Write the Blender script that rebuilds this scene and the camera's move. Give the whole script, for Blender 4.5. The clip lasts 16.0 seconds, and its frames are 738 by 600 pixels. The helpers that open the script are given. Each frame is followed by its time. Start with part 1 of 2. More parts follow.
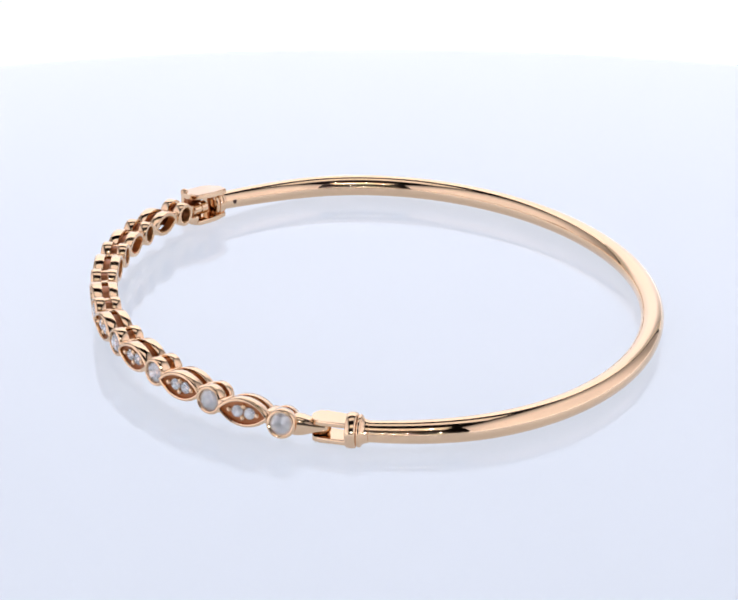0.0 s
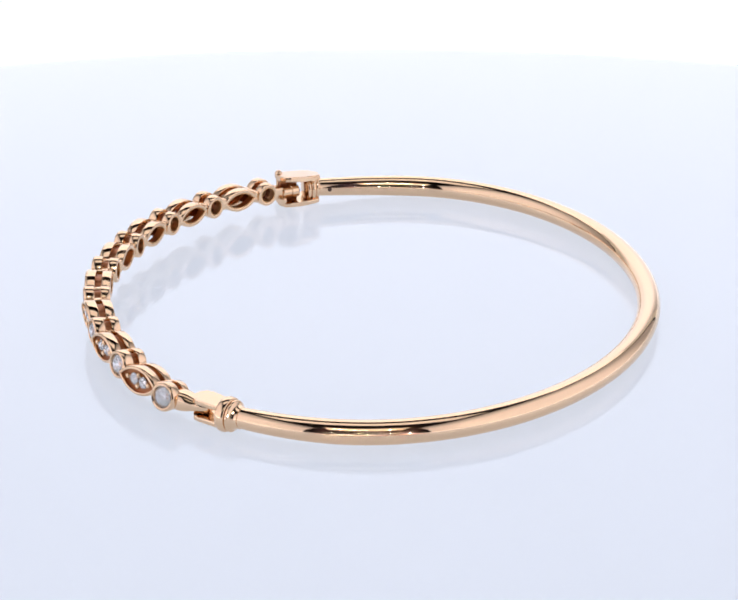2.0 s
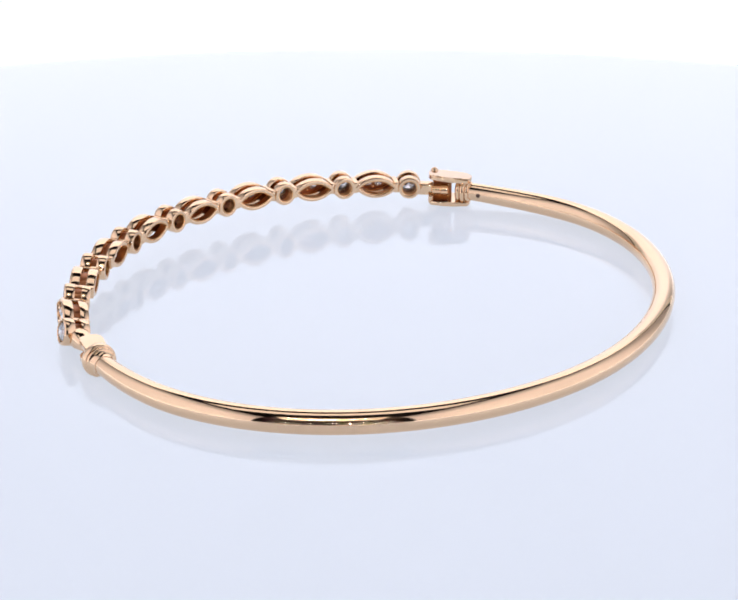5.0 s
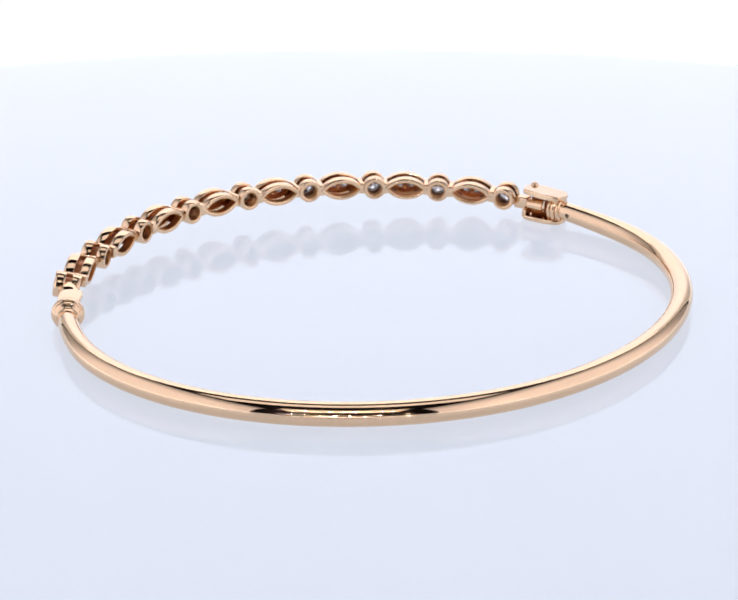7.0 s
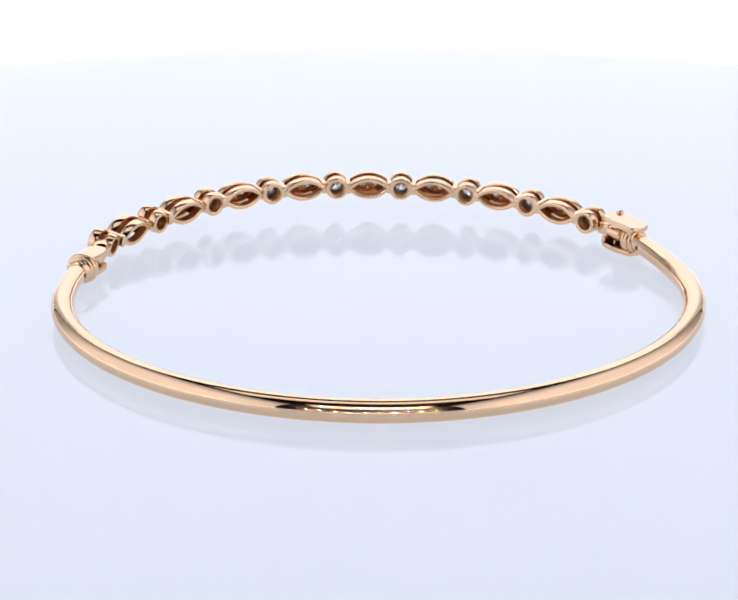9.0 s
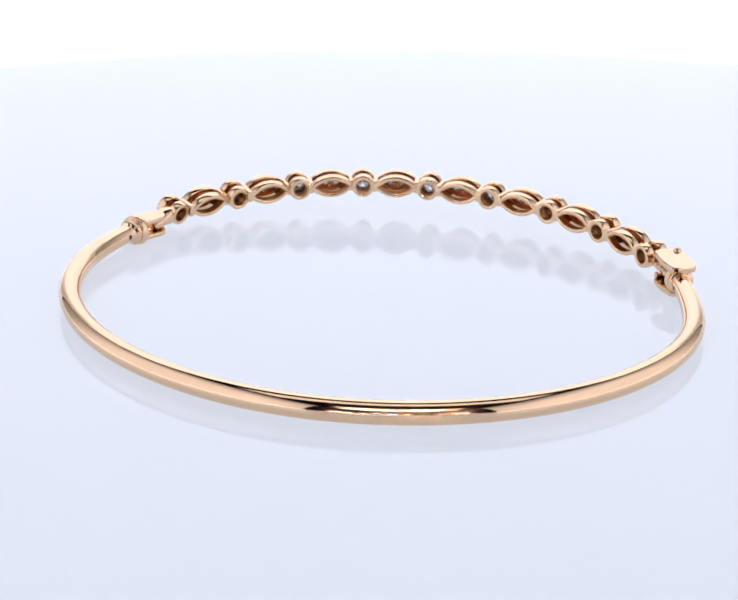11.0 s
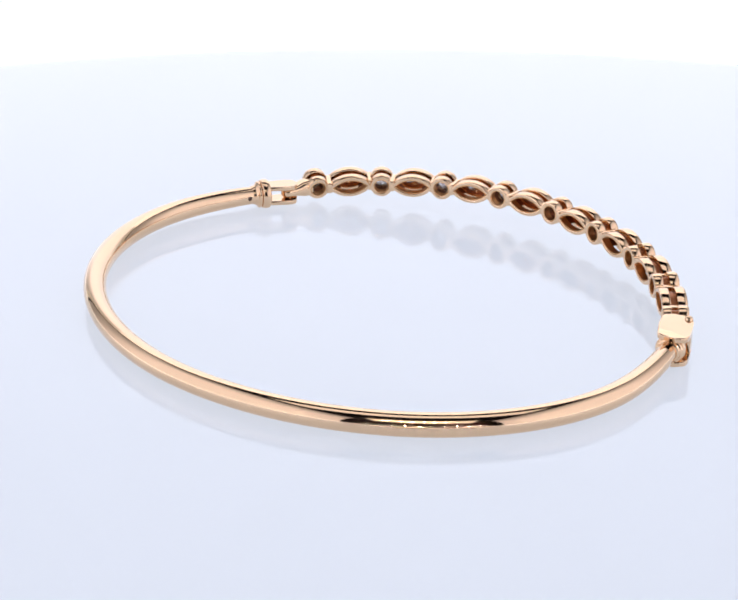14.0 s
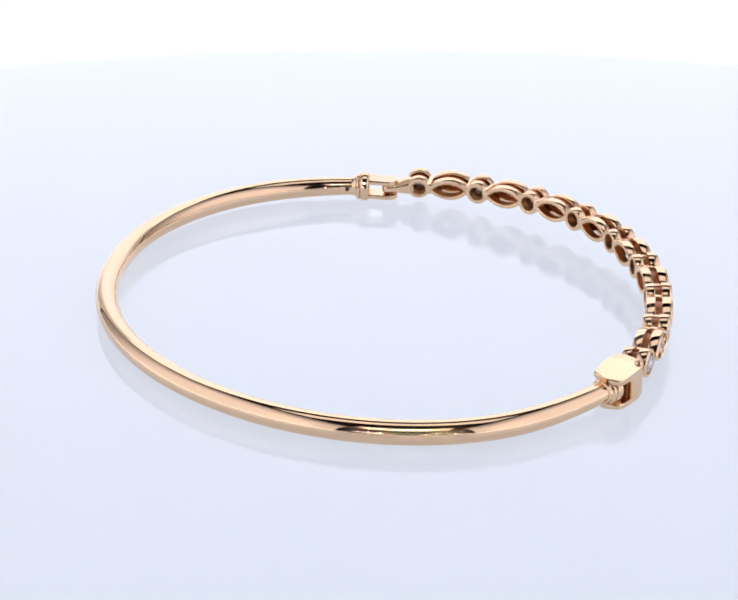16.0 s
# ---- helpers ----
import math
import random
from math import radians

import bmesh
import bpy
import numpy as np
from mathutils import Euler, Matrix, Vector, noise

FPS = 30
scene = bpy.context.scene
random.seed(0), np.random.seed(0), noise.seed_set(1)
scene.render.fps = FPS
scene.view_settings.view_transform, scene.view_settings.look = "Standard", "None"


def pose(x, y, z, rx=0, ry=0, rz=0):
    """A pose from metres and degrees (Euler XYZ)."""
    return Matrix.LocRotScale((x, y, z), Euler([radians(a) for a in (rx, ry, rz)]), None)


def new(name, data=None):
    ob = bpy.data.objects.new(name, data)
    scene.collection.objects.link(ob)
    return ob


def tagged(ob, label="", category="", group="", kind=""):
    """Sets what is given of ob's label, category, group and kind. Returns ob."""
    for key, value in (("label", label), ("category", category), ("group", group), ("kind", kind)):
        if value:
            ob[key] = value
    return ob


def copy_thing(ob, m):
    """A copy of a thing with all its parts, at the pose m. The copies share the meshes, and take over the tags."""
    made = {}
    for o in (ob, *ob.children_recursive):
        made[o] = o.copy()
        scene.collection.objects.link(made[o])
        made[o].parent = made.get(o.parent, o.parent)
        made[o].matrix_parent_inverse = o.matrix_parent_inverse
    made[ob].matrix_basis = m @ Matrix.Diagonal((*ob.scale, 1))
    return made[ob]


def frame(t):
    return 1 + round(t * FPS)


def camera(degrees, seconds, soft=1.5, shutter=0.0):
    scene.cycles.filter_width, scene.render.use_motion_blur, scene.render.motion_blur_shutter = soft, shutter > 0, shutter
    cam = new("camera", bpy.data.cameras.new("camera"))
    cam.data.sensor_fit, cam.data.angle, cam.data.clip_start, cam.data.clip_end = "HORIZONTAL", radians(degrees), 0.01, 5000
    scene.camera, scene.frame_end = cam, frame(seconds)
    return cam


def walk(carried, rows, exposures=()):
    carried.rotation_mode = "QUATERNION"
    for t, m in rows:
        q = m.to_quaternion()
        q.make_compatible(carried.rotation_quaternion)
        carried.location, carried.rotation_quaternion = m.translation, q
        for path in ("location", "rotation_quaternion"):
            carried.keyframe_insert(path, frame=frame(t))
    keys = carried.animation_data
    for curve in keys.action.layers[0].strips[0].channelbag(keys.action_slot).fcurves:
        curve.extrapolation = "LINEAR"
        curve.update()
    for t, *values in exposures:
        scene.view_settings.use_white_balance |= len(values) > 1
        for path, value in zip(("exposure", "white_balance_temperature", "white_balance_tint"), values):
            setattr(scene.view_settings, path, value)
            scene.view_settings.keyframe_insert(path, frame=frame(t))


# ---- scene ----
cam = camera(17.74, 16.0, soft=1.9)
EYE = pose(0, -0.2141, 0.0923) @ pose(0, 0, 0, 0, 0, 0.25) @ pose(0, 0, 0, 90 - 23.12) @ pose(0, 0, 0, 0, 0, 0.455)
walk(cam, [(0, EYE), (16, EYE)])

# ---- world, light levels ----
world = bpy.data.worlds.new("studio")
scene.world = world
world.use_nodes = True
world.node_tree.nodes["Background"].inputs[0].default_value = (0.5, 0.55, 0.65, 1)
world.node_tree.nodes["Background"].inputs[1].default_value = 0.02
scene.view_settings.exposure = 0.15
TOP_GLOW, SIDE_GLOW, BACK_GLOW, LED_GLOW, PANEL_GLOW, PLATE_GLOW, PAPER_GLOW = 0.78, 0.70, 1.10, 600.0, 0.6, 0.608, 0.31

MM = 0.001
PLATE_TOP = 0.00029


# ---- materials ----
def material(name, colour, rough=0.5, metal=0.0):
    m = bpy.data.materials.new(name)
    m.use_nodes = True
    b = m.node_tree.nodes["Principled BSDF"]
    b.inputs["Base Color"].default_value = (*colour, 1)
    b.inputs["Roughness"].default_value = rough
    b.inputs["Metallic"].default_value = metal
    return m, b


def mottled(name, low, high, scale, rough, spread=0.0, bump=0.0, metal=0.0, fine=8.0):
    """A surface whose colour and roughness wander at two scales, with fine relief."""
    m, b = material(name, high, rough, metal)
    t = m.node_tree
    co = t.nodes.new("ShaderNodeTexCoord")
    n1 = t.nodes.new("ShaderNodeTexNoise")
    n1.inputs["Scale"].default_value, n1.inputs["Detail"].default_value = scale, 4
    n2 = t.nodes.new("ShaderNodeTexNoise")
    n2.inputs["Scale"].default_value, n2.inputs["Detail"].default_value = scale * fine, 3
    for n in (n1, n2):
        t.links.new(co.outputs["Object"], n.inputs["Vector"])
    ramp = t.nodes.new("ShaderNodeMix")
    ramp.data_type = "RGBA"
    ramp.inputs["A"].default_value, ramp.inputs["B"].default_value = (*low, 1), (*high, 1)
    t.links.new(n1.outputs["Fac"], ramp.inputs["Factor"])
    t.links.new(ramp.outputs["Result"], b.inputs["Base Color"])
    if spread:
        r = t.nodes.new("ShaderNodeMapRange")
        r.inputs["To Min"].default_value, r.inputs["To Max"].default_value = max(rough - spread, 0), rough + spread
        t.links.new(n2.outputs["Fac"], r.inputs["Value"])
        t.links.new(r.outputs["Result"], b.inputs["Roughness"])
    if bump:
        bm = t.nodes.new("ShaderNodeBump")
        bm.inputs["Strength"].default_value, bm.inputs["Distance"].default_value = 0.4, bump
        t.links.new(n2.outputs["Fac"], bm.inputs["Height"])
        t.links.new(bm.outputs["Normal"], b.inputs["Normal"])
    return m


def glowing(name, colour, strength, white=0.8):
    m, b = material(name, (white, white, white), 0.6)
    b.inputs["Emission Color"].default_value = (*colour, 1)
    b.inputs["Emission Strength"].default_value = strength
    return m


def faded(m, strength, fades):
    """Paints a fall-off into a cloth's glow towards an edge: (axis, from, to, low, high)."""
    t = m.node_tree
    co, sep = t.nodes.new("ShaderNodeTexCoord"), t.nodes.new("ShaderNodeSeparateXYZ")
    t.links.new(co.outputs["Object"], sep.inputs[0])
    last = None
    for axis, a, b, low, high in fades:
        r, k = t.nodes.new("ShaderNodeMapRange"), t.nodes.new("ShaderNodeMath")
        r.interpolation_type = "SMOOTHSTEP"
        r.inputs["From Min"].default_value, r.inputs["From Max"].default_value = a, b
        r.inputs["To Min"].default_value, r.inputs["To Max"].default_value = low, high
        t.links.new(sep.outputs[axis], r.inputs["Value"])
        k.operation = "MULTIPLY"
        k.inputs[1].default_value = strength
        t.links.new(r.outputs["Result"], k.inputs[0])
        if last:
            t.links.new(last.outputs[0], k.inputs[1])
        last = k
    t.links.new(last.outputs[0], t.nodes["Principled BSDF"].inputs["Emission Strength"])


GOLD = mottled("rose_gold", (0.785, 0.547, 0.352), (0.82, 0.582, 0.382), 120, 0.05, 0.02, 0.000002, 1.0)
GOLD_SATIN = mottled("rose_gold_cast", (0.815, 0.568, 0.362), (0.855, 0.603, 0.397), 300, 0.13, 0.05, 0.000006, 1.0)
GOLD_RAW = mottled("unpolished_gold", (0.78, 0.40, 0.17), (0.88, 0.50, 0.23), 500, 0.36, 0.08, 0.00001, 1.0)
# dull gold whose dark colour holds the shade of the recesses
GOLD_SHADED = mottled("shaded_recess_gold", (0.27, 0.10, 0.045), (0.37, 0.15, 0.07), 500, 0.38, 0.08, 0.00001, 1.0)
HOLE_SHADE, _ = material("hole_shade", (0.05, 0.02, 0.01), 0.6)
DIAMOND, _b = material("diamond", (0.99, 0.98, 1.0), 0.0)
_b.inputs["Transmission Weight"].default_value = 0.84
_b.inputs["IOR"].default_value = 2.42
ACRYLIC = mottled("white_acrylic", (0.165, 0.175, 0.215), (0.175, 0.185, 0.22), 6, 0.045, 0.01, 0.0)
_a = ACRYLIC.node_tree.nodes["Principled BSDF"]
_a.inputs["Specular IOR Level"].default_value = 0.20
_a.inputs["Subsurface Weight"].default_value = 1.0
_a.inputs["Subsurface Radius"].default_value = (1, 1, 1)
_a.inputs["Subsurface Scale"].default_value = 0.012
_a.inputs["Emission Color"].default_value = (0.785, 0.848, 0.965, 1)   # glow added to thin the shadows on the plate; no lamp lies below
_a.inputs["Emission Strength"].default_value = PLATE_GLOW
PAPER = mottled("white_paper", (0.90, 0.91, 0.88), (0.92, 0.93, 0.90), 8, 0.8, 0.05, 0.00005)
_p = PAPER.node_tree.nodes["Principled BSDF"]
_p.inputs["Emission Color"].default_value = (1.0, 1.0, 0.96, 1)   # glow added to bring the sheet up to white, nothing lights it from beneath
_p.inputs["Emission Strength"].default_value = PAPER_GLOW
TABLE = mottled("dark_table", (0.05, 0.045, 0.04), (0.08, 0.07, 0.06), 5, 0.5, 0.1, 0.0002)
WALL = mottled("grey_wall", (0.075, 0.06, 0.075), (0.095, 0.078, 0.095), 2, 0.9, 0.05, 0.001)
BLACK = mottled("black_plastic", (0.015, 0.015, 0.017), (0.03, 0.03, 0.032), 20, 0.45, 0.1, 0.0001)
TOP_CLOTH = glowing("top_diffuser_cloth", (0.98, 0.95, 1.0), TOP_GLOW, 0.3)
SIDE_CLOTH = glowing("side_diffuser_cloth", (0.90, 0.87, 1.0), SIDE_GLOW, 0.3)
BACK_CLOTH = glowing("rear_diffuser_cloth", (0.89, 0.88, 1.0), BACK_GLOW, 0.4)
# dimming of both cloths is painted into their emission, with no lamp behind
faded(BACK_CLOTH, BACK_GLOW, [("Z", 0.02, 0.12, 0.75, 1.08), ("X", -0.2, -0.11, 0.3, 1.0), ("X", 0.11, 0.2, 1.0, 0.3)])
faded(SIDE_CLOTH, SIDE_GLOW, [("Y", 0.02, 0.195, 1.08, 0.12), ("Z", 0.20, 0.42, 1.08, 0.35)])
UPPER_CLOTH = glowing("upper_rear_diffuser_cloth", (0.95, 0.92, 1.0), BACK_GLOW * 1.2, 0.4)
PANEL_CLOTH = glowing("lamp_panel_cover", (1.0, 0.97, 0.9), PANEL_GLOW, 0.15)
LED = glowing("led_chip", (1.0, 0.98, 0.94), LED_GLOW)


# ---- mesh helpers ----
def part(name, bm, mat, parent=None, label="", m=None, sharp=35):
    """Links a bmesh as one mesh object, with hard edges where faces meet at more than sharp degrees."""
    bmesh.ops.recalc_face_normals(bm, faces=bm.faces)
    for f in bm.faces:
        f.smooth = True
    for e in bm.edges:
        if len(e.link_faces) == 2 and e.calc_face_angle(0) > radians(sharp):
            e.smooth = False
    me = bpy.data.meshes.new(name)
    bm.to_mesh(me)
    bm.free()
    me.materials.append(mat)
    ob = new(name, me)
    if parent is not None:
        ob.parent = parent
    if m is not None:
        ob.matrix_basis = m
    if label:
        ob["label"] = label
    return ob


def shared(name, ob, parent, m):
    """Another object on the mesh of ob."""
    o = new(name, ob.data)
    o.parent, o.matrix_basis = parent, m
    if "label" in ob:
        o["label"] = ob["label"]
    return o


def loft(rings, closed_rings=True, closed_path=False, caps=False):
    """A skin over rings of points of equal count."""
    bm = bmesh.new()
    vs = [[bm.verts.new(p) for p in r] for r in rings]
    n, k = len(vs), len(vs[0])
    for i in range(n if closed_path else n - 1):
        a, b = vs[i], vs[(i + 1) % n]
        for j in range(k if closed_rings else k - 1):
            bm.faces.new((a[j], a[(j + 1) % k], b[(j + 1) % k], b[j]))
    if caps:
        bm.faces.new(vs[0])
        bm.faces.new(vs[-1])
    return bm


def lathe(profile, steps=40):
    """Profile of (x, radius) turned about the x axis, closed at both ends."""
    rings = [[(x, r * math.cos(2 * math.pi * j / steps), r * math.sin(2 * math.pi * j / steps)) for j in range(steps)] for x, r in profile]
    return loft(rings, caps=True)


def box(x0, x1, y0, y1, z0, z1, bevel=0.0, segments=3):
    bm = bmesh.new()
    bmesh.ops.create_cube(bm, size=1, matrix=Matrix.Translation(((x0 + x1) / 2, (y0 + y1) / 2, (z0 + z1) / 2)) @ Matrix.Diagonal((x1 - x0, y1 - y0, z1 - z0, 1)))
    if bevel:
        bmesh.ops.bevel(bm, geom=bm.edges[:], offset=bevel, segments=segments, profile=0.5, affect="EDGES")
    return bm


def slab(points, z0, z1, bevel=0.0, segments=3):
    """An outline in x, y raised from z0 to z1, its rims rounded."""
    bm = bmesh.new()
    lo = [bm.verts.new((x, y, z0)) for x, y in points]
    hi = [bm.verts.new((x, y, z1)) for x, y in points]
    a, b = bm.faces.new(lo), bm.faces.new(hi)
    for i in range(len(points)):
        j = (i + 1) % len(points)
        bm.faces.new((lo[i], lo[j], hi[j], hi[i]))
    if bevel:
        bmesh.ops.bevel(bm, geom=list(a.edges) + list(b.edges), offset=bevel, segments=segments, profile=0.5, affect="EDGES")
    return bm


# ---- the studio round the display ----
def studio():
    for name, b in (("floor", (-1.6, 1.6, -1.8, 1.8, -0.80, -0.75)), ("ceiling", (-1.6, 1.6, -1.8, 1.8, 1.7, 1.75)),
                    ("wall_north", (-1.6, 1.6, 1.75, 1.8, -0.75, 1.7)), ("wall_south", (-1.6, 1.6, -1.8, -1.75, -0.75, 1.7)),
                    ("wall_east", (1.55, 1.6, -1.75, 1.75, -0.75, 1.7)), ("wall_west", (-1.6, -1.55, -1.75, 1.75, -0.75, 1.7))):
        tagged(part(name, box(*b), WALL), "plain dark grey studio surface in dim light", name.split("_")[0], kind="structure")
    table = tagged(new("work_table"), "dark work table under the white display", "table")
    part("tabletop", box(-0.6, 0.6, -0.55, 0.6, -0.045, -0.0085, 0.003), TABLE, table)
    for x in (-0.55, 0.55):
        for y in (-0.5, 0.55):
            part("leg", box(x - 0.025, x + 0.025, y - 0.025, y + 0.025, -0.75, -0.045, 0.003), TABLE, table)
    # white paper sweep: flat, then curved up into the back wall
    line = [(-0.5, 0.0)] + [(y, 0.0) for y in np.linspace(-0.4, 0.26, 12)]
    line += [(0.26 + 0.14 * math.sin(a), 0.14 - 0.14 * math.cos(a)) for a in np.linspace(0.1, math.pi / 2, 14)]
    line += [(0.40, z) for z in np.linspace(0.18, 0.46, 8)]
    rings = []
    for i, (y, z) in enumerate(line):
        y0, z0 = line[max(i - 1, 0)]
        y1, z1 = line[min(i + 1, len(line) - 1)]
        d = math.hypot(y1 - y0, z1 - z0)
        ny, nz = -(z1 - z0) / d * 0.0006, (y1 - y0) / d * 0.0006
        rings.append([(-0.40, y, z - 0.0084), (0.40, y, z - 0.0084), (0.40, y + ny, z - 0.0084 + nz), (-0.40, y + ny, z - 0.0084 + nz)])
    bm = loft(rings, caps=True)
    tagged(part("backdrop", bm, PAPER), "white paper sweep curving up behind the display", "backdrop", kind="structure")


def display_disc():
    r = 0.168
    pts = [(0.0, 0.0), (r - 0.004, 0.0)] + [(r - 0.004 + 0.004 * math.sin(a), -0.004 + 0.004 * math.cos(a)) for a in np.linspace(0.3, math.pi / 2, 6)] + [(r, -0.0078), (0.0, -0.0078)]
    rings = [[(q * math.cos(2 * math.pi * j / 160), q * math.sin(2 * math.pi * j / 160), z) for j in range(160)] for q, z in pts[1:-1]]
    bm = loft(rings, caps=True)
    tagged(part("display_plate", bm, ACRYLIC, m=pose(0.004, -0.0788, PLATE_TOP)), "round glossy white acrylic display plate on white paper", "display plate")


def light_tent():
    tent = tagged(new("light_tent"), "light tent with white glowing diffusers on a black frame", "light tent")
    for s in (-1, 1):
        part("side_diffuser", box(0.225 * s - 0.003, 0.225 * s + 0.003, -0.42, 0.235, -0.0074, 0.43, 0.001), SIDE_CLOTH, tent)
        part("top_rail", box(0.225 * s - 0.005, 0.225 * s + 0.005, -0.43, 0.34, 0.47, 0.485, 0.001), BLACK, tent)
        for y in (-0.425, 0.242, 0.335):
            part("post", box(0.225 * s - 0.005, 0.225 * s + 0.005, y - 0.004, y + 0.004, -0.0075, 0.47, 0.001), BLACK, tent)
    part("top_diffuser", box(-0.20, 0.20, -0.05, 0.145, 0.486, 0.492, 0.001), TOP_CLOTH, tent)
    for y in (-0.06, 0.155):
        part("cross_rail", box(-0.23, 0.23, y - 0.005, y + 0.005, 0.486, 0.498, 0.001), BLACK, tent)
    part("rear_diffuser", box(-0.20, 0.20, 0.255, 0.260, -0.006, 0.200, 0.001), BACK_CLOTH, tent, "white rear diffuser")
    # added unseen panel, brighter than the lower one to whiten the gold's highlights
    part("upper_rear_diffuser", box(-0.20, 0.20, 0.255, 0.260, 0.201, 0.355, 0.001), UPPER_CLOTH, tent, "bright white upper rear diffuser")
    for s in (-1, 1):
        part("rear_post", box(0.197 * s - 0.004, 0.197 * s + 0.004, 0.261, 0.268, -0.0075, 0.365, 0.001), BLACK, tent)
    # a lamp panel over the camera and a lamp bar behind it, each with a row of small bright lamps
    for name, y, z, half, deep, tilt, count in (("lamp_panel", -0.235, 0.235, 0.072, 0.06, 42, 9), ("lamp_bar", -0.30, 0.055, 0.10, 0.004, 80, 10)):
        bar = part(name, box(-half - 0.02, half + 0.02, -deep - 0.004, deep + 0.004, -0.008, 0.004, 0.002), BLACK, tent, "black lamp with a row of small bright bulbs", m=pose(0, y, z, tilt))
        if deep > 0.01:
            part("cover", box(-half - 0.016, half + 0.016, -deep, deep, -0.0105, -0.0082, 0.0008), PANEL_CLOTH, bar)
        first = None
        for i in range(count):
            at = pose(-half + 2 * half * i / (count - 1), 0, -0.0106, 0, -90, 0)
            if first is None:
                first = part("bulb", lathe([(-0.0022, 0.0006), (-0.0020, 0.0012), (-0.001, 0.0017), (0, 0.0017)], 12), LED, bar, m=at)
            else:
                shared("bulb", first, bar, at)
        for s in (-1, 1):
            part("bracket", box(s * half - 0.002, s * half + 0.002, -0.003, 0.003, 0.004, 0.02, 0.0005), BLACK, bar)


# ---- the bangle; its own space has the hoop's centre at the origin and the table at z = 0, in millimetres here ----
HOOP_A, HOOP_B, HOOP_N, HOOP_X, HOOP_Y = 30.94, 26.02, 1.95, 0.08, -0.40
_u = np.linspace(0, 2 * math.pi, 7201)
_hx = HOOP_X + HOOP_A * np.sign(np.cos(_u)) * np.abs(np.cos(_u)) ** (2 / HOOP_N)
_hy = HOOP_Y + HOOP_B * np.sign(np.sin(_u)) * np.abs(np.sin(_u)) ** (2 / HOOP_N)
_ang = np.unwrap(np.arctan2(_hy, _hx))
_arc = np.concatenate([[0], np.cumsum(np.hypot(np.diff(_hx), np.diff(_hy)))])
GIRTH = _arc[-1]


TUBE_R, TAPER, CLASP_LIFT = 1.125, 0.18, 0.32   # thinner towards both ends, raised a little at the clasp


def arc_at(angle):
    return float(np.interp(radians(angle), _ang, _arc))


def hoop(s, off=0.0):
    """Point, forward direction and outward normal at s millimetres round the hoop."""
    def xy(q):
        q %= GIRTH
        return np.array([np.interp(q, _arc, _hx), np.interp(q, _arc, _hy)])
    p, d = xy(s), xy(s + 0.3) - xy(s - 0.3)
    d /= np.hypot(*d)
    n = np.array([d[1], -d[0]])
    return p + off * n, d, n


def level(x, y):
    return 1.53 - 0.001 * y - 0.0015 * x


def seat_pose(s, z=None, off=0.0, pitch=0.0, yaw=0.0, roll=0.0):
    """A pose on the hoop: x clockwise along it, y outward, z up."""
    p, d, n = hoop(s, off)
    z = level(p[0], p[1]) if z is None else z
    m = Matrix(((-d[0], n[0], 0, p[0] * MM), (-d[1], n[1], 0, p[1] * MM), (0, 0, 1, z * MM), (0, 0, 0, 1)))
    return m @ pose(0, 0, 0, 0, 0, yaw) @ pose(0, 0, 0, roll, 0, 0) @ pose(0, 0, 0, 0, pitch, 0)


def scaled(bm):
    bmesh.ops.scale(bm, vec=(MM, MM, MM), verts=bm.verts)
    return bm


def round_line(inset, r=1.33, n=40):
    q = r - inset
    return [(q * math.cos(2 * math.pi * j / n), q * math.sin(2 * math.pi * j / n)) for j in range(n)]


def marquise_line(inset, length=5.1, width=2.62, n=56):
    """Two arcs that meet in blunt points."""
    l, w = length / 2 - 1.35 * inset, width / 2 - inset
    r = (l * l + w * w) / (2 * w)
    out = []
    for j in range(n):
        a = 2 * math.pi * j / n
        x = l * math.cos(a)
        x = math.copysign(abs(x), x)
        h = math.sqrt(max(r * r - x * x, 0)) - (r - w)
        h = max(h, 0.0)
        blunt = 0.16 * abs(math.sin(a)) ** 0.5
        y = math.copysign(max(h, min(blunt, h + 0.10)), math.sin(a)) if abs(math.sin(a)) > 1e-6 else 0.0
        out.append((x, y))
    return out


DEEP = 0.88


def rim(line, profile):
    """A closed profile of (inset, depth) carried round an outline; depth is outward."""
    rings = [[(x, d * DEEP, z) for x, z in line(i)] for i, d in profile]
    return scaled(loft(rings, closed_path=True))


def half_rim(line, profile):
    """The same over an outline that stays open at its bottom."""
    rings = []
    for i, d in profile:
        pts = line(i)
        low = max(j for j, p in enumerate(pts) if p[1] < -0.60)
        pts = pts[low + 1:] + pts[:low + 1]
        rings.append([(x, d * DEEP, z) for x, z in pts if z >= -0.60])
    n = min(len(q) for q in rings)
    rings = [q[:n] for q in rings]
    return scaled(loft(rings, closed_rings=False, closed_path=True))


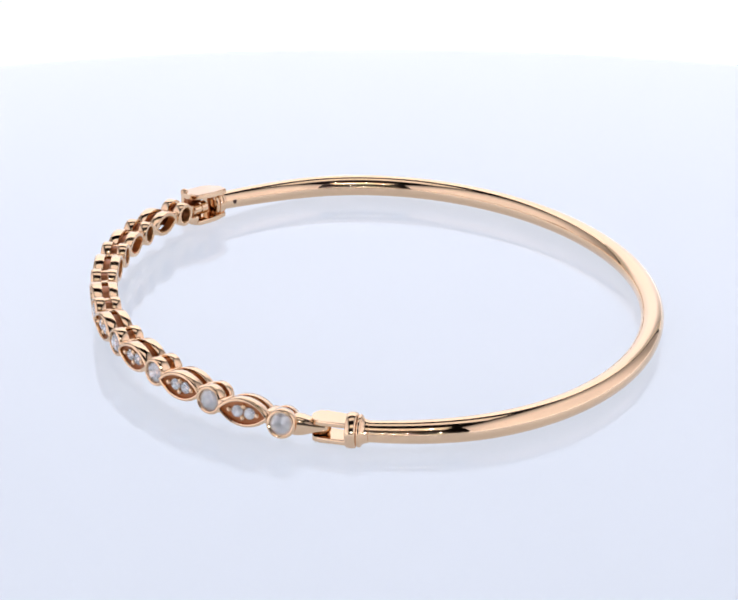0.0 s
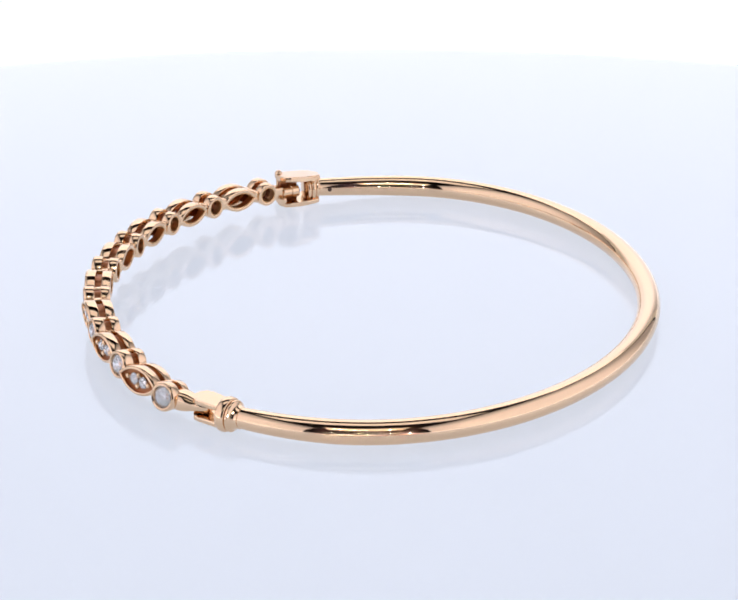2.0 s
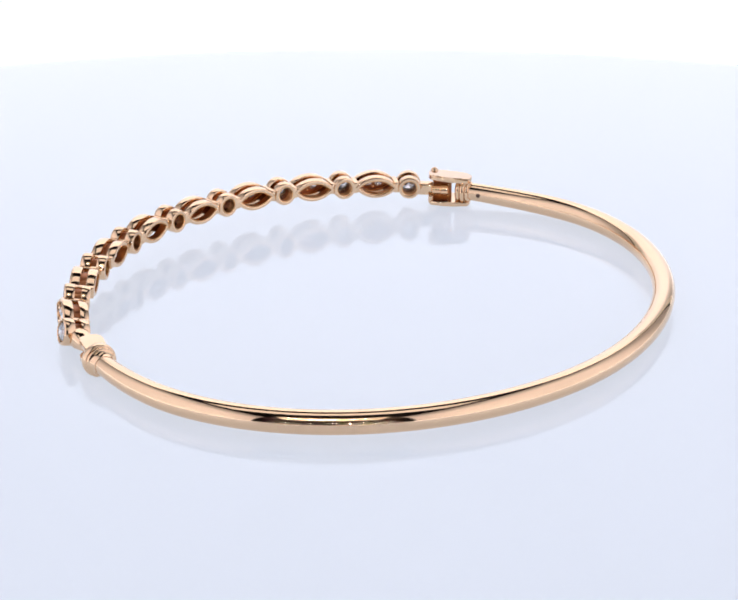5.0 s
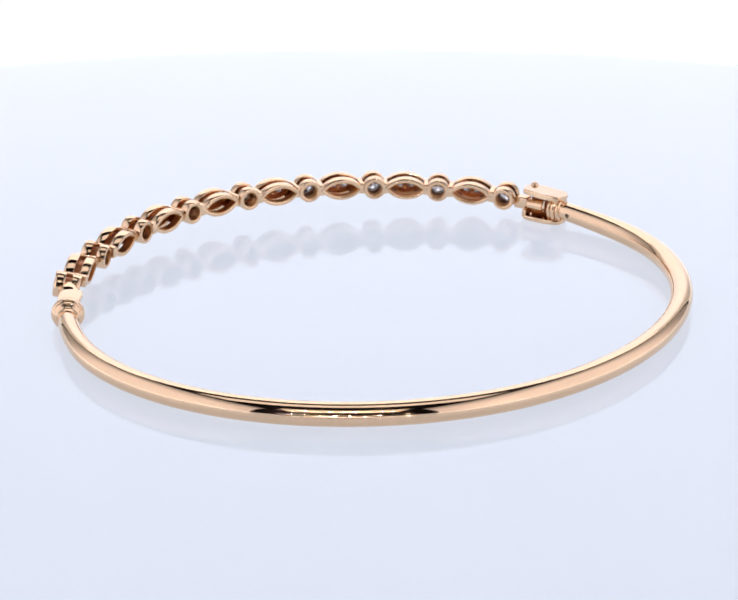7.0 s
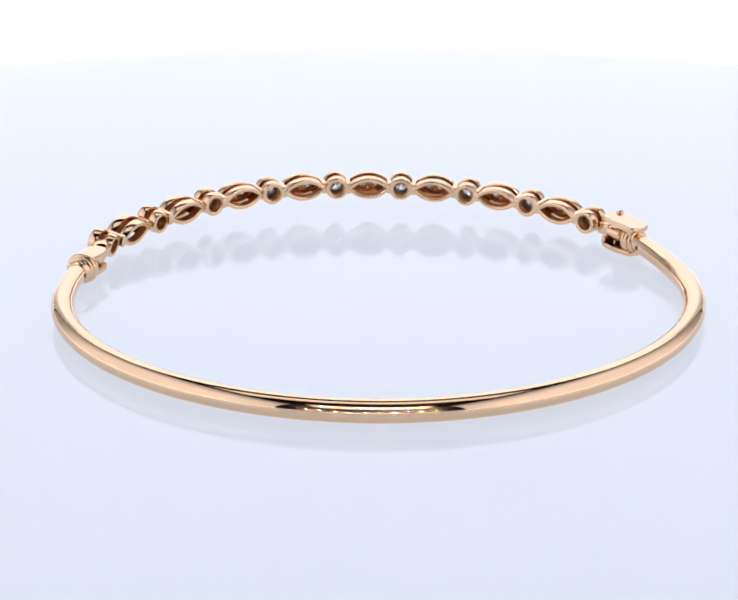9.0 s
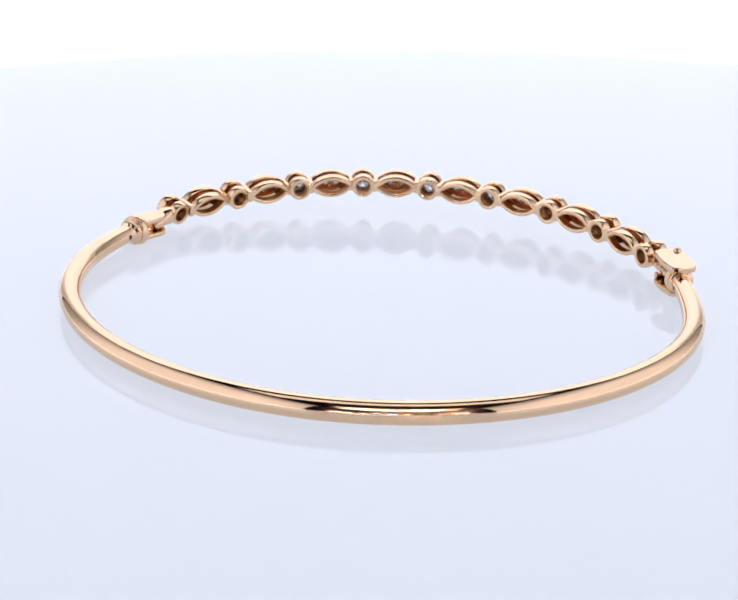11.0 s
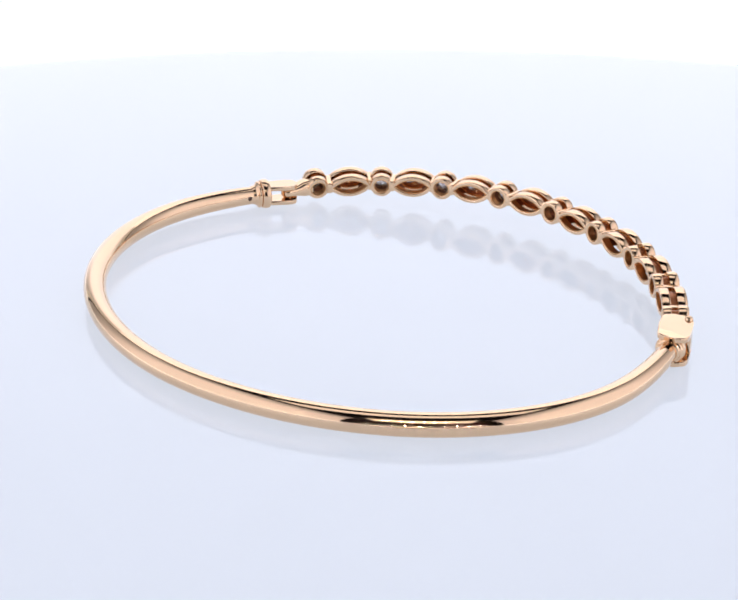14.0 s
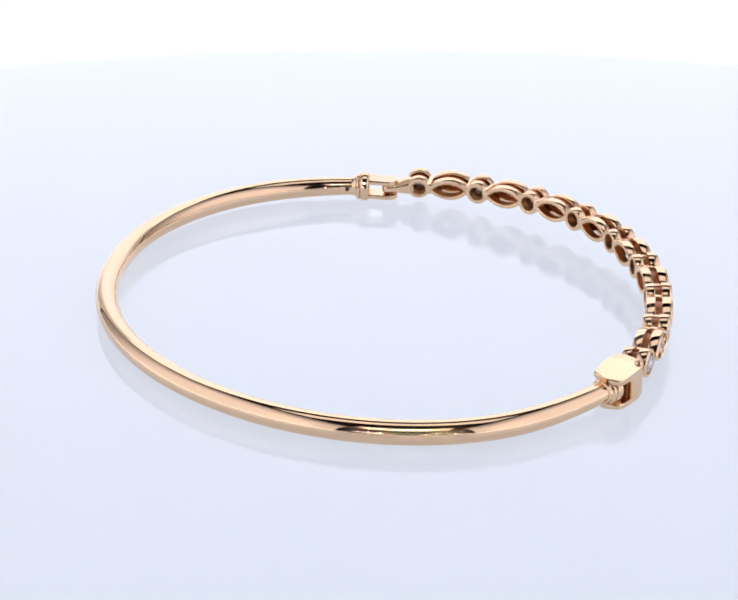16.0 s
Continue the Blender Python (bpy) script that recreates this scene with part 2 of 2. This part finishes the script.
def brilliant(r, deep=0.86):
    """A brilliant-cut stone about the y axis, girdle at y = 0."""
    bm = bmesh.new()
    def ring(n, q, y, turn=0.0):
        for j in range(n):
            a = 2 * math.pi * (j + turn) / n
            bm.verts.new((q * math.cos(a), y, q * math.sin(a)))
    ring(8, 0.56 * r, 0.32 * r)
    ring(8, 0.80 * r, 0.20 * r, 0.5)
    ring(16, r, 0.02 * r)
    ring(16, r, -0.02 * r)
    ring(8, 0.52 * r, -0.44 * r, 0.5)
    ring(4, 0.03 * r, -deep * r)
    bmesh.ops.convex_hull(bm, input=bm.verts)
    bmesh.ops.dissolve_limit(bm, angle_limit=radians(1.0), verts=bm.verts, edges=bm.edges)
    return scaled(bm)


def ball(r, squash=1.0):
    bm = bmesh.new()
    bmesh.ops.create_icosphere(bm, subdivisions=2, radius=r * MM)
    bmesh.ops.scale(bm, vec=(1, squash, 1), verts=bm.verts)
    return bm


FRONT_RIM = [(0.10, 1.70), (0.03, 1.73), (0.0, 1.80), (0.0, 2.55), (0.04, 2.74), (0.13, 2.86), (0.22, 2.89), (0.31, 2.84), (0.34, 2.72), (0.36, 2.30), (0.40, 1.70)]
BACK_RIM = [(0.24, 0.0), (0.17, 0.03), (0.13, 0.11), (0.10, 0.55), (0.07, 0.92), (0.10, 0.99), (0.30, 1.0), (0.49, 1.0), (0.49, 0.10), (0.47, 0.03), (0.42, 0.0)]


LINER = [(0.495, 0.05), (0.495, 0.99), (0.57, 0.99), (0.57, 0.05)]
FRONT_LINER = [(0.405, 1.72), (0.405, 2.34), (0.45, 2.34), (0.45, 1.72)]
RECESS = [(0.52, 0.95), (0.52, 1.75), (0.57, 1.75), (0.57, 0.95)]
SLOT_FLOOR = [(0.42, 0.95), (0.42, 0.998), (0.54, 0.998), (0.54, 0.95)]
SLOT_CEILING = [(0.38, 1.702), (0.38, 1.75), (0.54, 1.75), (0.54, 1.702)]


def round_link(bangle, m):
    link = part("round_bezel", rim(round_line, FRONT_RIM), GOLD, bangle, "polished round gold bezel", m)
    part("back_rim", rim(round_line, BACK_RIM), GOLD_SATIN, link)
    part("liner", rim(round_line, LINER), GOLD_RAW, link, "brownish unpolished inner wall")
    part("slot_wall", rim(round_line, RECESS), GOLD_SHADED, link, "wall in the side slot, coloured dark brown for its shade")
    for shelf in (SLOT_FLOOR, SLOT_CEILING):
        part("slot_shelf", rim(round_line, shelf), GOLD_SHADED, link)
    part("gemstone", brilliant(0.99), DIAMOND, link, "clear brilliant-cut stone", pose(0, 2.58 * DEEP * MM, 0), 1)
    return link


def pierced_plate():
    """The plate in a pointed bezel, with a hole for each of its two stones."""
    bm = bmesh.new()
    edges = []
    for line in (marquise_line(0.33), *([(c + 0.46 * math.cos(a), 0.46 * math.sin(a)) for a in np.linspace(0, 2 * math.pi, 25)[:-1]] for c in (-0.59, 0.59))):
        vs = [bm.verts.new((x, 2.45 * DEEP, z)) for x, z in line]
        edges += [bm.edges.new((vs[i - 1], vs[i])) for i in range(len(vs))]
    bmesh.ops.triangle_fill(bm, use_beauty=True, edges=edges)
    made = bmesh.ops.extrude_face_region(bm, geom=bm.faces[:])
    bmesh.ops.translate(bm, vec=(0, -0.10, 0), verts=[v for v in made["geom"] if isinstance(v, bmesh.types.BMVert)])
    return scaled(bm)


def marquise_link(bangle, m):
    link = part("marquise_bezel", rim(marquise_line, FRONT_RIM), GOLD, bangle, "polished pointed oval gold bezel", m)
    part("back_rim", rim(marquise_line, BACK_RIM), GOLD_SATIN, link)
    part("liner", rim(marquise_line, LINER), GOLD_RAW, link, "brownish unpolished inner wall")
    part("slot_wall", half_rim(marquise_line, RECESS), GOLD_SHADED, link, "wall in the upper side slot, coloured dark brown for its shade")
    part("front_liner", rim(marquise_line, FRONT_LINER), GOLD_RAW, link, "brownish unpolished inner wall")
    # the sunken plate's shade is put into its dark colour
    part("setting_plate", pierced_plate(), GOLD_SHADED, link)
    stone = None
    for x in (-0.59, 0.59):
        mm = pose(x * MM, 2.56 * DEEP * MM, 0)
        stone = shared("gemstone", stone, link, mm) if stone else part("gemstone", brilliant(0.56, 0.95), DIAMOND, link, "small clear stone", mm, 1)
    for x in (-2.26, 2.26):
        part("joint", scaled(box(x - 0.31, x + 0.31, 0.03, 2.45 * DEEP, -0.6, 0.6, 0.14)), GOLD_SATIN, link)
    bead = None
    for x, z in ((-1.36, 0), (1.36, 0), (0.0, 0.52), (0.0, -0.52)):
        mm = pose(x * MM, 2.57 * DEEP * MM, z * MM)
        bead = shared("bead_prong", bead, link, mm) if bead else part("bead_prong", ball(0.27), GOLD, link, "", mm)
    return link


def twin(link, parent, m):
    """A further link on the same meshes."""
    o = copy_thing(link, m)
    o.parent = parent
    return o


def collar(bangle, m, ridges, flare=()):
    prof = list(flare) or [(-0.1, 0.95)]
    x = 0.0
    for w, r in ridges:
        for a in np.linspace(0.0, math.pi, 8):
            prof.append((x + w / 2 - w / 2 * math.cos(a), r - 0.17 + 0.17 * math.sin(a)))
        x += w
    prof.append((x + 0.1, 0.95))
    part("collar", scaled(lathe(prof)), GOLD, bangle, "ridged gold collar at the end of the tube", m)


def bangle_parts(bangle):
    s1, s9 = arc_at(167.8), arc_at(20.0)
    # plain tube half, from the hinge round the front to the clasp
    rings = []
    for s in np.linspace(s1 - 1.4, s9 + GIRTH + 1.7, 320):
        bow = 0.3 * max(0.0, 1 - (s - s1 + 1.4) / 8) ** 2 + 0.5 * max(0.0, 1 - (s9 + GIRTH + 1.7 - s) / 8) ** 2
        p, d, n = hoop(s, bow)
        near_hinge, near_clasp = s - s1 + 1.4, s9 + GIRTH + 1.7 - s
        z = level(p[0], p[1]) + CLASP_LIFT * max(0.0, 1 - near_clasp / 12) ** 2
        tr = TUBE_R - TAPER * max(0.0, 1 - min(near_hinge, near_clasp) / 11) ** 1.5
        rings.append([((p[0] + n[0] * tr * math.cos(a)) * MM, (p[1] + n[1] * tr * math.cos(a)) * MM, (z + tr * math.sin(a)) * MM) for a in np.linspace(0, 2 * math.pi, 37)[:-1]])
    part("tube", loft(rings, caps=True), GOLD, bangle, "plain polished gold tube half")
    # thin dark discs on the tube stand for the shade in two holes
    for s, out, up in ((s1 - 0.3, 0.23, 0.0), (s9, 0.32, 0.24)):
        bm = scaled(lathe([(-0.03, 0.22), (0.0, 0.25), (0.03, 0.21)], 16))
        part("vent_hole_disc", bm, HOLE_SHADE, bangle, "small dark disc for the shade in a drilled hole", pose(0, 0, up * MM) @ seat_pose(s, off=out - TUBE_R + 0.79 * TAPER - 0.005) @ pose(0, 0, 0, 0, 0, 90))
    collar(bangle, seat_pose(s1 - 1.35, off=0.3), [(0.42, 1.46), (0.93, 1.62)], [(-0.65, 0.9), (-0.62, 0.99), (-0.4, 1.03), (-0.15, 1.12), (-0.02, 1.26)])
    collar(bangle, pose(0, 0, 0.9 * CLASP_LIFT * MM) @ seat_pose(s9 + 1.15, off=0.55) @ pose(0, 0, 0, 0, 0, 180), [(0.45, 1.32), (0.5, 1.44), (0.45, 1.36)], [(-0.3, 0.9), (-0.25, 1.0), (-0.04, 1.08)])
    # hinge fork and tongue
    fork = [(-1.7, 1.12)] + [(0.80 + 0.95 * math.sin(a), 1.12 * math.cos(a)) for a in np.linspace(0, math.pi, 22)] + [(-1.7, -1.12)]
    m = seat_pose(s1 - 4.05, off=0.3)
    for z0, z1 in ((0.58, 1.04), (-1.04, -0.58)):
        part("hinge_prong", scaled(slab(fork, z0, z1, 0.16)), GOLD, bangle, "flat rounded gold hinge prong", m)
    part("hinge_pin", scaled(lathe([(-1.0, 0.3), (1.0, 0.3)], 20)), GOLD, bangle, "", m @ pose(0.9 * MM, 0, 0, 0, 90, 0))
    tongue = []
    for x, w, h in ((-0.36, 0.3, 0.28), (-0.28, 0.55, 0.42), (-0.1, 0.70, 0.52), (0.3, 0.80, 0.56), (1.0, 0.84, 0.56), (1.5, 0.88, 0.66), (2.0, 0.95, 0.82), (2.5, 0.98, 0.90), (2.95, 0.94, 0.90)):
        tongue.append([(x, w * math.copysign(abs(math.cos(a)) ** 0.7, math.cos(a)), h * math.copysign(abs(math.sin(a)) ** 0.7, math.sin(a))) for a in np.linspace(0, 2 * math.pi, 25)[:-1]])
    part("hinge_tongue", scaled(loft(tongue, caps=True)), GOLD, bangle, "rounded gold tongue held in the hinge", seat_pose(s1 - 4.5, off=0.15) @ pose(0, 0, 0, 0, -5, 19))
    clasp(bangle, seat_pose(s9 + 3.35, z=0.0, off=0.75))
    # links between hinge and clasp
    angles = (152.3, 138.8, 125.0, 110.5, 95.1, 79.8, 64.1, 49.5, 34.8)
    def link_pose(a, k):
        """k runs from -4 to 4 along the links."""
        sag = max(0.0, (-k - 1.7) / 2.3)
        return seat_pose(arc_at(a), 3.05 - 0.75 * (k / 4) ** 2 - 0.55 * sag, 0.33 * min(1.0, max(0.0, 0.4 - k)) - 0.16 * max(k, 0.0),
                         math.degrees(math.atan(0.75 * 2 * k / 16 / 6.7)), -3.2 * min(k, 0.0), 12 * sag)
    first = second = None
    for i, a in enumerate(angles):
        m = link_pose(a, i - 4)
        if first is None:
            first = round_link(bangle, m)
        else:
            twin(first, bangle, m)
        if i < 8:
            m = link_pose((a + angles[i + 1]) / 2, i - 3.5)
            if second is None:
                second = marquise_link(bangle, m)
            else:
                twin(second, bangle, m)


def clasp(bangle, m):
    """Box clasp: x runs from the links (negative) to the tube (positive)."""
    lid = [(2.0, -1.55), (2.35, -1.1), (2.5, 0.0), (2.3, 1.05), (1.9, 1.45), (0.2, 1.58), (-1.2, 1.58), (-2.0, 1.4), (-2.25, 0.7), (-2.2, -0.9), (-1.85, -1.5), (0.0, -1.6)]
    smooth = []
    for i, p in enumerate(lid):
        q, r = lid[i - 1], lid[(i + 1) % len(lid)]
        smooth += [((q[0] + 3 * p[0]) / 4, (q[1] + 3 * p[1]) / 4), ((r[0] + 3 * p[0]) / 4, (r[1] + 3 * p[1]) / 4)]
    body = part("clasp_box", scaled(slab([(x * 0.97, y * 0.95) for x, y in smooth], 0.31, 0.80, 0.14, 5)), GOLD, bangle, "open gold box clasp", m, 8)
    part("outer_wall", scaled(box(-1.85, 0.1, 0.95, 1.48, 0.5, 3.05, 0.1)), GOLD, body)
    part("end_wall", scaled(box(-2.2, -1.75, -0.85, 1.2, 0.5, 1.15, 0.1)), GOLD, body)
    part("inner_post", scaled(box(1.3, 1.9, -1.2, -0.75, 0.45, 2.95, 0.12)), GOLD, body)
    part("inner_post", scaled(box(-2.2, -1.7, -1.15, -0.7, 0.45, 1.35, 0.14)), GOLD, body)
    part("collar_block", scaled(lathe([(0.9, 0.6), (1.0, 1.0), (1.9, 1.05), (2.0, 0.9)], 28)), GOLD, body, "", pose(0, -0.3 * MM, 1.8 * MM))
    part("catch_bolt", scaled(lathe([(-1.9, 0.45), (-1.8, 0.60), (-0.9, 0.60), (-0.85, 0.70), (-0.1, 0.70), (0.0, 0.6)], 24)), GOLD, body, "rounded gold catch bolt", pose(0, -0.2 * MM, 1.75 * MM))
    # block in the darkened gold, for the shade inside the box
    part("inner_block", scaled(box(-1.75, 0.25, 0.5, 1.03, 0.5, 2.93, 0.06)), GOLD_SHADED, body)
    part("link_arm", scaled(box(-3.4, -1.8, -0.55, 0.65, 1.15, 2.45, 0.2)), GOLD, body)
    top = part("clasp_lid", scaled(slab(smooth, 2.95, 3.52, 0.17, 6)), GOLD, bangle, "polished gold clasp lid with a push knob", m @ pose(0, 0, 3.25 * MM, -6.5, 4.5, 0) @ pose(0, 0, -3.25 * MM), 8)
    part("knob", ball(0.44, 1.0), GOLD, top, "", pose(-1.7 * MM, 1.05 * MM, 3.44 * MM))


studio()
light_tent()
display_disc()
bangle = tagged(new("bangle"), "rose gold hinged bangle set with clear stones, lying on white acrylic", "bangle")
bangle_parts(bangle)


def motions():
    turn = ((0, 97.4), (2, 75.9), (4, 54.5), (6.5, 27.5), (8, 11.2), (9.5, -5.4), (12, -32.3), (14, -54.1), (16, -75.5))
    walk(bangle, [(t, pose(0, 0, 0, 0, 0, a + 5.0)) for t, a in turn])


motions()
